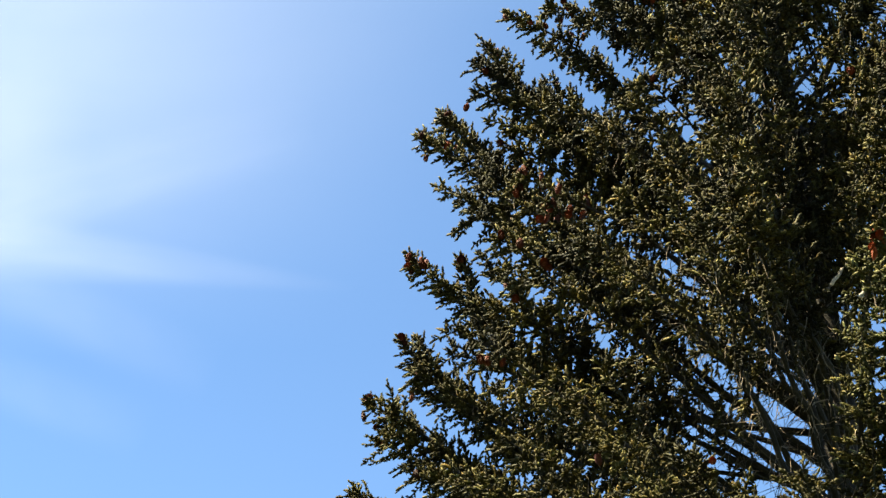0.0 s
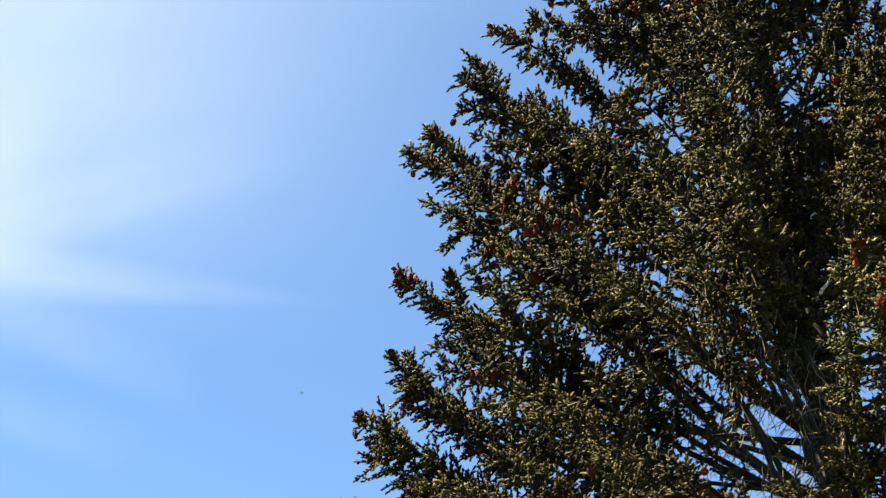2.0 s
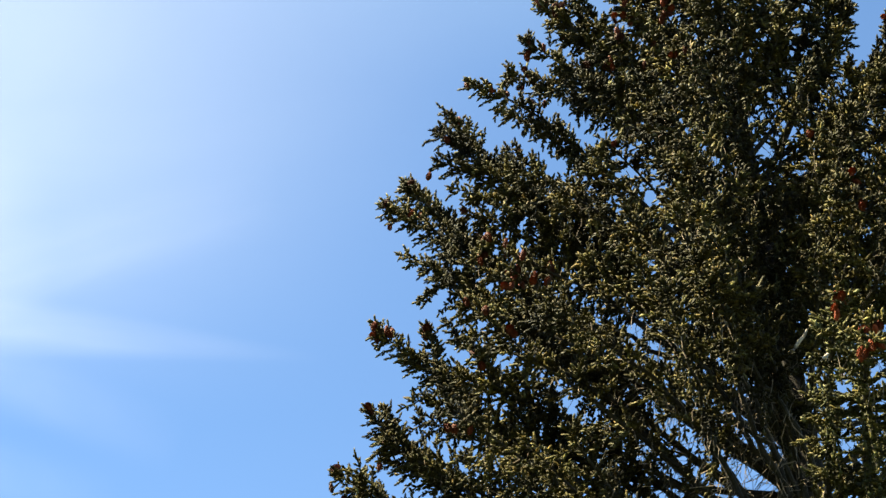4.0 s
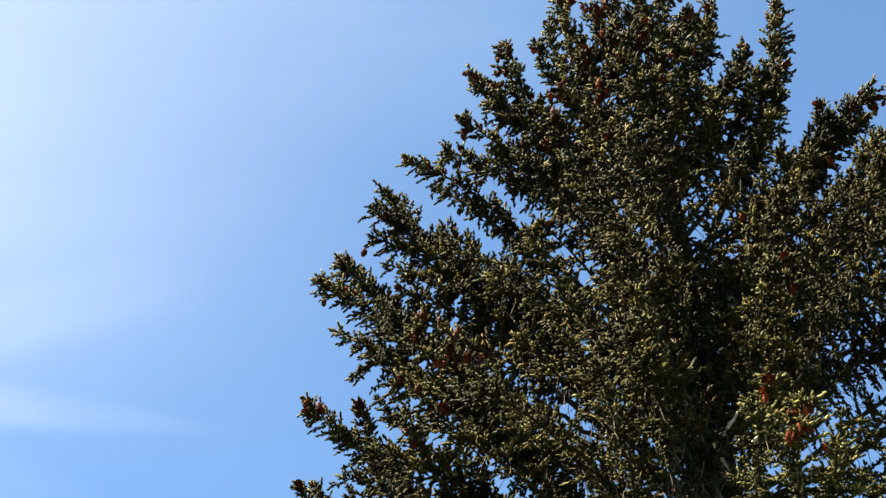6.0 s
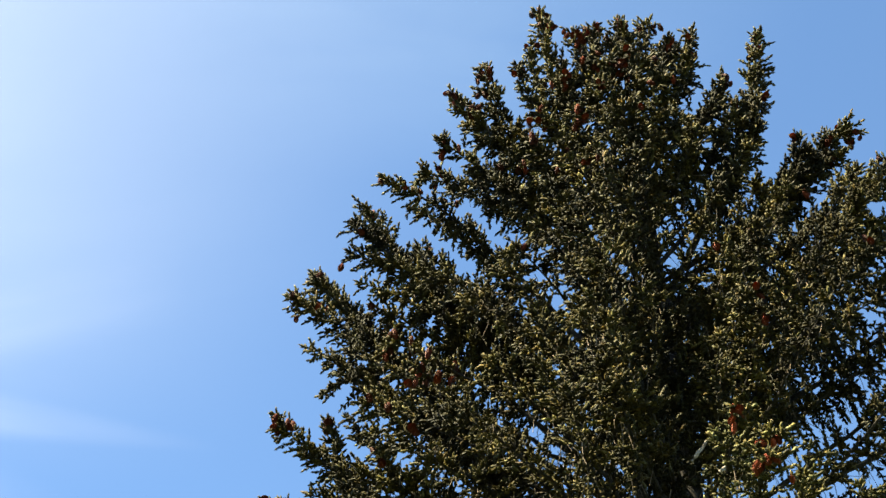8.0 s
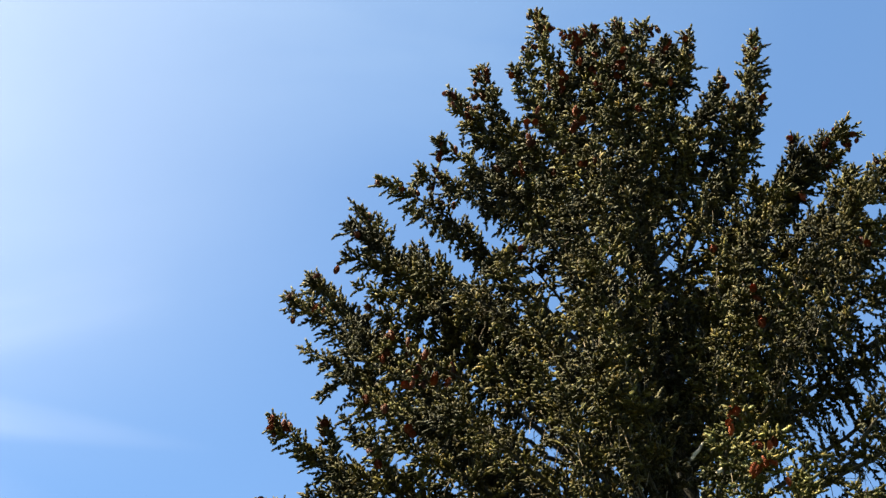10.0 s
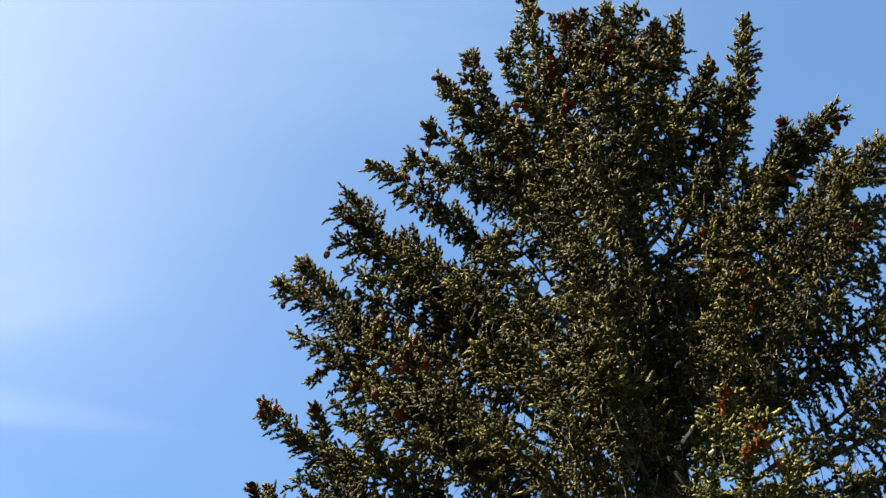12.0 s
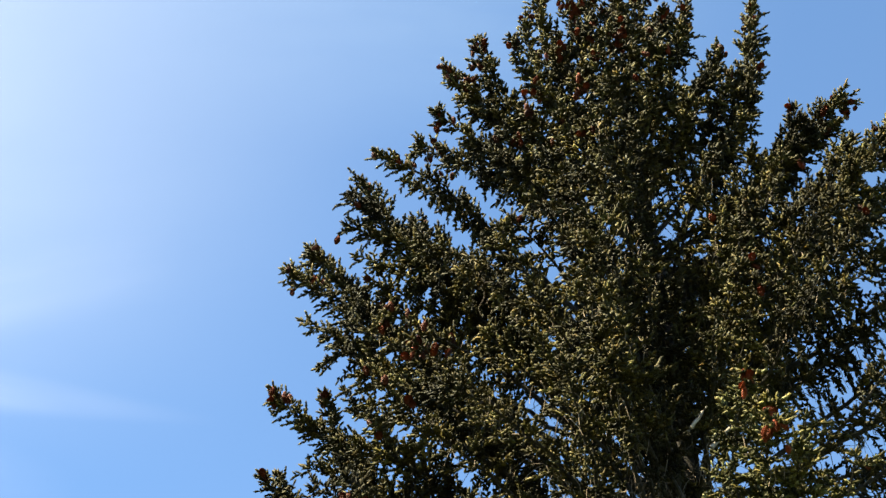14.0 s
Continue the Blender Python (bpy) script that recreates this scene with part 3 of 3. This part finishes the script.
limb(9.37, -168.6, 3.04, 1.52, 0.20, 0.28, 0, 1.40, naked=0.50)
limb(7.91, -174.8, 3.33, 1.66, 0.30, 0.24, 0, 1.10)
limb(7.20, -175.1, 3.54, 1.77, 0.30, 0.24, 0, 1.10)
limb(10.94, 25.3, 1.40, 0.56, 0.30, 0.34, 0, 0.85)
limb(10.62, 35.5, 1.38, 0.48, 0.30, 0.36, 0, 0.85)
limb(10.40, 19.1, 1.52, 0.61, 0.30, 0.36, 0, 0.85)
limb(10.07, -7.5, 1.54, 0.62, 0.30, 0.34, 0, 0.85)
limb(11.68, 32.8, 1.11, 0.55, 0.30, 0.34, 0, 0.85)
limb(12.21, 65.6, 1.32, 0.53, 0.30, 0.38, 0, 0.50)
limb(11.21, 105.5, 1.25, 0.50, 0.30, 0.38, 0, 0.50)
limb(11.48, 129.9, 1.30, 0.52, 0.30, 0.38, 0, 0.50)
limb(11.60, 145.0, 1.57, 0.63, 0.30, 0.38, 0, 0.50)
limb(11.84, 117.5, 1.13, 0.45, 0.30, 0.38, 0, 0.50)
limb(7.11, -175.2, 3.58, 2.15, 0.50, 0.34, 1, 1.30)
limb(6.62, -173.9, 3.79, 2.09, 0.50, 0.34, 1, 1.30)
limb(6.58, -177.1, 3.89, 1.95, 0.40, 0.34, 0, 1.30)
limb(7.72, -108.2, 3.16, 0.95, 0.20, 0.27, 0, 0.95, naked=0.56)
limb(10.76, -57.8, 1.77, 0.98, 0.40, 0.27, 0, 0.95)
limb(11.99, -101.0, 1.22, 0.79, 0.40, 0.26, 0, 0.95)
limb(10.94, -104.6, 1.65, 0.91, 0.30, 0.26, 0, 0.95)
limb(6.75, -92.2, 3.90, 0.86, 0.30, 0.23, 2, 1.30, leaf=SUNLIT_NEEDLES)
limb(6.40, -90.3, 4.00, 0.80, 0.30, 0.23, 1, 1.30, leaf=SUNLIT_NEEDLES)
limb(14.79, -156.8, 0.51, 0.66, 0.80, 0.24, 4, 1.60)
limb(15.32, -152.3, 0.21, 0.28, 0.80, 0.24, 3, 1.60)
limb(15.52, 49.2, 0.13, 0.16, 0.80, 0.28, 3, 1.60)
limb(15.06, 0.0, 0.37, 0.45, 0.80, 0.28, 3, 1.60)
limb(14.17, -159.6, 0.86, 1.03, 0.80, 0.26, 4, 1.60)
limb(12.78, 160.3, 1.78, 1.60, 0.50, 0.28, 2, 1.60)
limb(10.10, -29.5, 2.03, 1.02, 0.40, 0.29, 0, 1.20)
limb(10.48, -12.7, 2.28, 1.37, 0.40, 0.38, 0, 1.20)
limb(12.91, 166.5, 1.71, 1.80, 0.60, 0.28, 3, 1.70)
# the inside and the far side
limb(8.25, 200.0, 2.54, 1.17, 0.55, 0.27, 1, 0.45)
limb(8.80, 0.4, 2.76, 1.32, 0.37, 0.28, 0, 0.80)
limb(9.23, 30.9, 3.12, 1.55, 0.35, 0.37, 0, 0.90)
limb(9.25, 337.1, 2.75, 1.36, 0.30, 0.27, 0, 0.90)
limb(9.69, 228.7, 2.43, 1.25, 0.52, 0.21, 0, 0.90)
limb(10.07, 189.8, 2.20, 1.16, 0.40, 0.33, 0, 0.90)
limb(10.24, 311.2, 2.19, 1.17, 0.38, 0.21, 1, 0.90)
limb(10.77, 2.1, 1.80, 1.00, 0.26, 0.29, 1, 0.90)
limb(10.98, 338.7, 2.12, 1.19, 0.48, 0.30, 0, 0.90)
limb(11.17, 83.0, 2.22, 1.26, 0.49, 0.32, 1, 0.50)
limb(11.25, 18.2, 1.71, 0.98, 0.41, 0.32, 0, 0.90)
limb(11.53, 7.2, 2.18, 1.27, 0.40, 0.33, 0, 0.90)
limb(11.64, 89.3, 2.14, 1.26, 0.47, 0.28, 1, 0.50)
limb(11.93, 105.8, 1.93, 1.15, 0.30, 0.27, 1, 0.50)
limb(12.03, 89.8, 1.54, 0.93, 0.28, 0.34, 0, 0.50)
limb(12.07, 69.6, 1.77, 1.08, 0.24, 0.37, 0, 0.50)
# sparse lower limbs
limb(2.36, 216.6, 4.57, 0.59, 0.25, 0.42, 0, 0.20)
limb(2.67, 87.2, 4.23, 0.57, 0.25, 0.42, 0, 0.20)
limb(2.98, 36.6, 4.44, 0.13, 0.25, 0.42, 0, 0.20)
limb(3.29, 281.4, 3.95, 0.30, 0.25, 0.42, 0, 0.20)
limb(3.60, 182.5, 3.74, 0.38, 0.25, 0.42, 0, 0.20)
limb(3.91, 296.3, 4.08, 0.11, 0.25, 0.42, 0, 0.20)
limb(4.22, 341.1, 3.98, 0.50, 0.25, 0.42, 0, 0.20)
limb(4.53, 150.7, 3.97, 0.09, 0.25, 0.42, 0, 0.20)
limb(4.84, 21.6, 3.87, -0.02, 0.25, 0.42, 0, 0.20)
limb(5.16, 22.4, 4.11, 0.16, 0.25, 0.42, 0, 0.20)
limb(5.47, 9.0, 3.75, 0.50, 0.25, 0.42, 0, 0.20)
limb(5.78, 48.1, 3.94, 0.55, 0.25, 0.42, 0, 0.20)
limb(6.09, 40.8, 3.95, 0.44, 0.25, 0.42, 0, 0.20)
limb(6.40, 6.9, 3.60, 0.49, 0.25, 0.42, 0, 0.20)
limb(6.71, 89.6, 4.26, 0.60, 0.25, 0.42, 0, 0.20)
limb(7.02, 25.6, 3.89, -0.05, 0.25, 0.42, 0, 0.20)
limb(7.33, 145.6, 4.01, 0.37, 0.25, 0.42, 0, 0.20)
limb(7.64, 68.3, 3.61, 0.13, 0.25, 0.42, 0, 0.20)
# short limbs close to the trunk
limb(10.69, -98.7, 0.81, 0.40, 0.30, 0.32, 0, 1.20)
limb(9.97, -94.4, 0.90, 0.41, 0.30, 0.30, 0, 1.20)
limb(10.35, -72.0, 0.85, 0.42, 0.30, 0.30, 0, 1.20)
limb(8.61, 313.2, 2.42, 1.15, 0.56, 0.27, 0, 0.75)
limb(9.81, 345.1, 2.33, 1.21, 0.36, 0.26, 0, 0.90)
limb(8.70, 35.0, 2.30, 0.90, 0.30, 0.32, 0, 0.95)
limb(8.30, 12.0, 2.60, 1.00, 0.30, 0.34, 0, 0.70)
limb(8.10, 160.0, 2.40, 1.00, 0.30, 0.32, 0, 0.60)
limb(8.45, -135.0, 1.60, 0.60, 0.30, 0.34, 0, 0.35)
limb(9.20, -120.0, 1.40, 0.60, 0.30, 0.34, 0, 0.80)
limb(10.35, -92.9, 1.10, 0.50, 0.30, 0.24, 0, 0.60, naked=0.35)
limb(9.72, -88.6, 1.20, 0.54, 0.30, 0.24, 0, 0.60, naked=0.35)
limb(9.18, -100.1, 1.32, 0.59, 0.30, 0.24, 0, 0.60, naked=0.35)
limb(8.84, -92.9, 1.20, 0.54, 0.30, 0.24, 0, 0.60, naked=0.35)


def dead_branch(a, b, radius):
    """A bare, sun-bleached stub."""
    line = np.linspace(np.array(a), np.array(b), 6)
    line[1:5] += np.random.default_rng(7).normal(0, 0.006, (4, 3))
    v, t = tubes(line[None], np.linspace(radius, radius * 0.6, 6)[None], 7)
    part("dead_branch", mesh_from("dead_branch", v - line[0], t, PALE, True), tree, line[0], "bare pale broken branch stub")


PALE = bark_material("bleached_wood", (0.14, 0.11, 0.085), (0.30, 0.25, 0.20), 12.0)
dead_branch((-0.47, -2.30, 8.49), (-0.31, -2.30, 8.71), 0.016)
dead_branch((-0.32, -2.30, 8.35), (-0.16, -2.30, 8.52), 0.018)

# ---------------------------------------------------------------- high thin clouds
def cloud(name, label, centre, along, across, thickness, stretch, soft, edge, tint=(1.0, 0.92, 0.96)):
    """A flat veil of ice cloud: centre, half axes, and how its density falls off."""
    n, m = 72, 56
    verts, quads, dens, uv = [], [], [], []
    for i in range(n + 1):
        for j in range(m + 1):
            a, b = 2 * i / n - 1, 2 * j / m - 1
            p = Vector(centre) + Vector(along) * a + Vector(across) * b
            verts.append(p)
            dens.append(edge(a, b))
            uv.append((a, b))
    for i in range(n):
        for j in range(m):
            a = i * (m + 1) + j
            quads.append((a, a + m + 1, a + m + 2, a + 1))
    me = bpy.data.meshes.new(name)
    me.from_pydata([v - Vector(centre) for v in verts], [], quads)
    layer = me.attributes.new("veil", "FLOAT", "POINT")
    layer.data.foreach_set("value", dens)
    uvs = me.uv_layers.new(name="UVMap")
    for poly in me.polygons:
        for li in poly.loop_indices:
            uvs.data[li].uv = uv[me.loops[li].vertex_index]
        poly.use_smooth = True
    me.materials.append(cloud_material(name, thickness, stretch, soft, tint))
    ob = new(name, me)
    ob.location = centre
    return tagged(ob, label, "cloud", kind="stuff")


cloud("cirrus_veil", "thin white veil of high cloud over blue sky", (-753, 1440, 1602), (916, 22, 0), (-275, 1002, 0),
      0.080, (1.1, 2.0, 1), 1.5, lambda a, b: math.exp(-2.2 * a * a - 1.2 * b * b) * (1 - a * a) * (1 - b * b), (1.0, 0.96, 0.95))
cloud("cirrus_bank", "bright white bank of high cloud", (-902, 1963, 1640), (162, 11, 0), (-75, 341, 0),
      0.026, (0.9, 1.4, 1), 0.9, lambda a, b: (1 - a * a) ** 2 * (1 - b * b) ** 2, (1.0, 0.88, 0.95))
cloud("cirrus_wisp", "long thin pale streak of high cloud", (-773, 2054, 1532), (426, 117, 0), (33, -118, 0),
      0.036, (1.2, 1.6, 1), 0.55, lambda a, b: (1 - a * a) ** 1.2 * max(0, 1 - (b / (0.75 - 0.6 * a)) ** 2) ** 2 * (0.75 - 0.35 * a))
cloud("cirrus_wisp", "faint pale streak of high cloud", (-816, 2141, 1482), (200, 200, 0), (49, -114, 0),
      0.012, (1.5, 1.0, 1), 0.6, lambda a, b: (1 - a * a) * (1 - b * b) ** 2)
cloud("cirrus_wisp", "faint pale streak of high cloud", (-926, 2288, 1432), (173, 160, 0), (54, -118, 0),
      0.010, (1.5, 1.0, 1), 0.6, lambda a, b: (1 - a * a) * (1 - b * b) ** 2)
cloud("cirrus_wisp", "faint pale streak of high cloud", (-732, 1919, 1562), (367, -127, 0), (14, -119, 0),
      0.014, (1.0, 1.6, 1), 0.4, lambda a, b: (1 - a * a) * (1 - b * b) ** 2)
cloud("cirrus_wisp", "broad faint haze of high cloud", (0, 1290, 1570), (470, 60, 0), (-40, 330, 0),
      0.018, (1.1, 2.2, 1), 0.5, lambda a, b: (1 - a * a) ** 1.5 * (1 - b * b) ** 1.5, (0.82, 0.95, 1.0))

# ---------------------------------------------------------------- a flying insect
def build_insect():
    """A bee-sized insect: body along x, two spread wings."""
    fly = tagged(new("flying_insect"), "small dark flying insect with clear wings", "insect")
    dark, _, bsdf = material("insect_shell", 0.4, 0.4)
    bsdf.inputs["Base Color"].default_value = (0.02, 0.017, 0.015, 1)
    wing_mat, _, bsdf = material("insect_wing", 0.3, 0.4)
    bsdf.inputs["Base Color"].default_value = (0.12, 0.11, 0.10, 1)
    bsdf.inputs["Alpha"].default_value = 0.45
    bm = bmesh.new()
    for x, r, stretch in ((0.0, 0.0035, 1.2), (0.008, 0.0025, 0.9), (-0.009, 0.004, 1.8)):
        bmesh.ops.create_uvsphere(bm, u_segments=8, v_segments=6, radius=r, matrix=Matrix.Translation((x, 0, 0)) @ Matrix.Diagonal((stretch, 1, 1, 1)))
    me = bpy.data.meshes.new("body")
    bm.to_mesh(me)
    bm.free()
    me.materials.append(dark)
    part("body", me, fly)
    for sign in (1, -1):
        bm = bmesh.new()
        bmesh.ops.create_uvsphere(bm, u_segments=10, v_segments=4, radius=0.007, matrix=Matrix.Translation((-0.002, sign * 0.008, 0.003)) @ Matrix.Diagonal((0.5, 1, 0.04, 1)))
        me = bpy.data.meshes.new("wing")
        bm.to_mesh(me)
        bm.free()
        me.materials.append(wing_mat)
        part("wing", me, fly)
    return fly


insect = build_insect()

def motions():
    def sway(name, metres, rows):
        """Swing limbs in the wind: rows of seconds, and their tips' way to the side and up in centimetres."""
        for ob, at in SWAYING[name]:
            walk(ob, [(t, pose(*at, -math.degrees(u / 100 / metres), 0, math.degrees(s / 100 / metres))) for t, s, u in rows])

    def tilt(name, metres, rows):
        """Rock limbs across the view: rows of seconds and centimetres."""
        for ob, at in SWAYING[name]:
            walk(ob, [(t, pose(*at, 0, math.degrees(c / 100 / metres), 0)) for t, c in rows])

    tilt("fan", 2.9, [(0, 0.0), (1, -1.0), (2, 0.5), (2.5, -1.0), (3, -0.5), (5.3, -1.0), (6, -0.5), (7, -0.5), (7.5, 1.0), (8, 2.4), (10.5, 0.0), (11, -1.0), (11.5, -0.5), (12, 1.5), (12.5, 4.8), (13, 5.6), (13.5, 4.0), (14, 3.0)])
    tilt("arch", 2.7, [(0, -0.5), (1.5, -1.0), (3, 0.5), (5.3, -1.5), (6, 1.0), (6.5, 2.0), (7, 1.2), (7.5, 0.0), (10.5, 0.0), (11, -1.7), (11.5, -1.3), (12, 0.6), (12.5, 3.2), (13, 1.0), (13.5, -3.0), (14, -1.7)])
    tilt("horn", 1.9, [(0, 0.0), (5.3, 0.0), (6, -1.3), (6.5, 0.0), (7, 1.9), (7.5, -1.5), (8, -0.3), (10.5, 2.0), (11, 0.0), (11.5, 1.7), (12, 1.9), (12.5, -0.5), (13, -2.0), (13.5, -1.0), (14, -1.7)])
    tilt("spire", 3.9, [(0, 0.0), (5.5, 0.0), (6, -0.5), (6.5, -1.6), (7, -0.5), (7.5, 0.0), (10.5, -1.0), (11, -1.0), (11.5, 1.0), (12, 1.6), (12.5, 3.3), (13, 2.7), (13.5, 1.0), (14, 0.0)])
    sway("near", 3.1, [(0, 0.8, 0.0), (0.5, 1.6, 0.4), (1, 1.2, 0.4), (1.5, -0.8, 0.0), (2, -2.3, -0.4), (2.5, -0.4, -0.4), (3, 0.4, 0.0), (5.5, 0.0, 0.0), (6, -0.8, -0.4), (6.5, -1.6, -0.4), (7, -0.4, 0.0), (7.5, 0.4, 0.0), (8, -0.8, -0.4), (10.5, -0.4, -0.4), (11, -0.8, 0.0), (11.5, -0.4, 0.4), (12, 0.6, 0.6), (12.5, 1.2, 0.6), (13, 2.3, 1.6), (13.5, 4.3, 2.3), (14, 6.2, 2.7)])
    sway("near2", 3.3, [(0, 0.7, -0.0), (0.5, 1.3, 0.3), (1, 1.0, 0.3), (1.5, -0.7, -0.0), (2, -2.0, -0.3), (2.5, -0.3, -0.3), (3, 0.3, -0.0), (5.5, 0.0, -0.0), (6, -0.7, -0.3), (6.5, -1.3, -0.3), (7, -0.3, -0.0), (7.5, 0.3, -0.0), (8, -0.7, -0.3), (10.5, -0.3, -0.3), (11, -0.7, -0.0), (11.5, -0.3, 0.3), (12, 0.5, 0.4), (12.5, 1.0, 0.4), (13, 2.0, 1.1), (13.5, 3.6, 1.6), (14, 5.3, 1.9)])
    sway("front", 1.5, [(0, 0.0, 0.0), (5.5, 0.0, 0.0), (7.5, -1.1, 0.0), (8, -0.6, 0.0), (10.5, 0.0, 0.0), (12.5, 0.6, 0.0), (13, 0.8, 0.0), (13.5, 1.7, 0.0), (14, 5.6, 0.6)])
    sway("crown", 0.9, [(0, 0.0, 0.0), (5.5, 0.0, 0.0), (7.5, -1.0, 0.0), (8, -0.5, 0.0), (10.5, 0.0, 0.0), (12.5, 0.5, 0.0), (13, 0.8, 0.0), (13.5, 1.5, 0.0), (14, 5.0, 0.5)])
    sway("flank", 1.4, [(0, 0.0, 0.0), (6.5, -1.1, -0.5), (8, 0.0, 0.0), (11, -1.1, 0.0), (12, 1.1, 0.0), (12.5, 2.1, 0.0), (13, 1.6, 0.0), (13.5, 0.0, 0.0), (14, 0.0, 0.0)])
    walk(insect, [
        (0.0, pose(0.994, 9.000, 6.232, 0, 0, 180)),
        (1.2, pose(-0.266, 9.000, 7.333, 0, 0, 180)),
        (1.4, pose(-0.660, 9.000, 7.517, 0, 0, 180)),
        (1.5, pose(-0.941, 9.000, 7.569, 0, 0, 180)),
        (1.6, pose(-1.195, 9.000, 7.639, 0, 0, 180)),
        (1.7, pose(-1.488, 9.000, 7.726, 0, 0, 180)),
        (1.8, pose(-1.746, 9.000, 7.691, 0, 0, 230)),
        (1.9, pose(-1.817, 9.000, 7.492, 0, 0, 230)),
        (2.0, pose(-1.734, 9.000, 7.273, 0, 0, 275)),
        (2.2, pose(-1.585, 9.000, 6.857, 0, 0, 275)),
        (2.5, pose(-1.478, 9.000, 6.267, 0, 0, 275)),
        (5.0, pose(-3.000, 11.000, 0.060, 0, 0, 275)),
        (14.0, pose(-3.000, 11.000, 0.060, 0, 0, 275)),
    ])


motions()
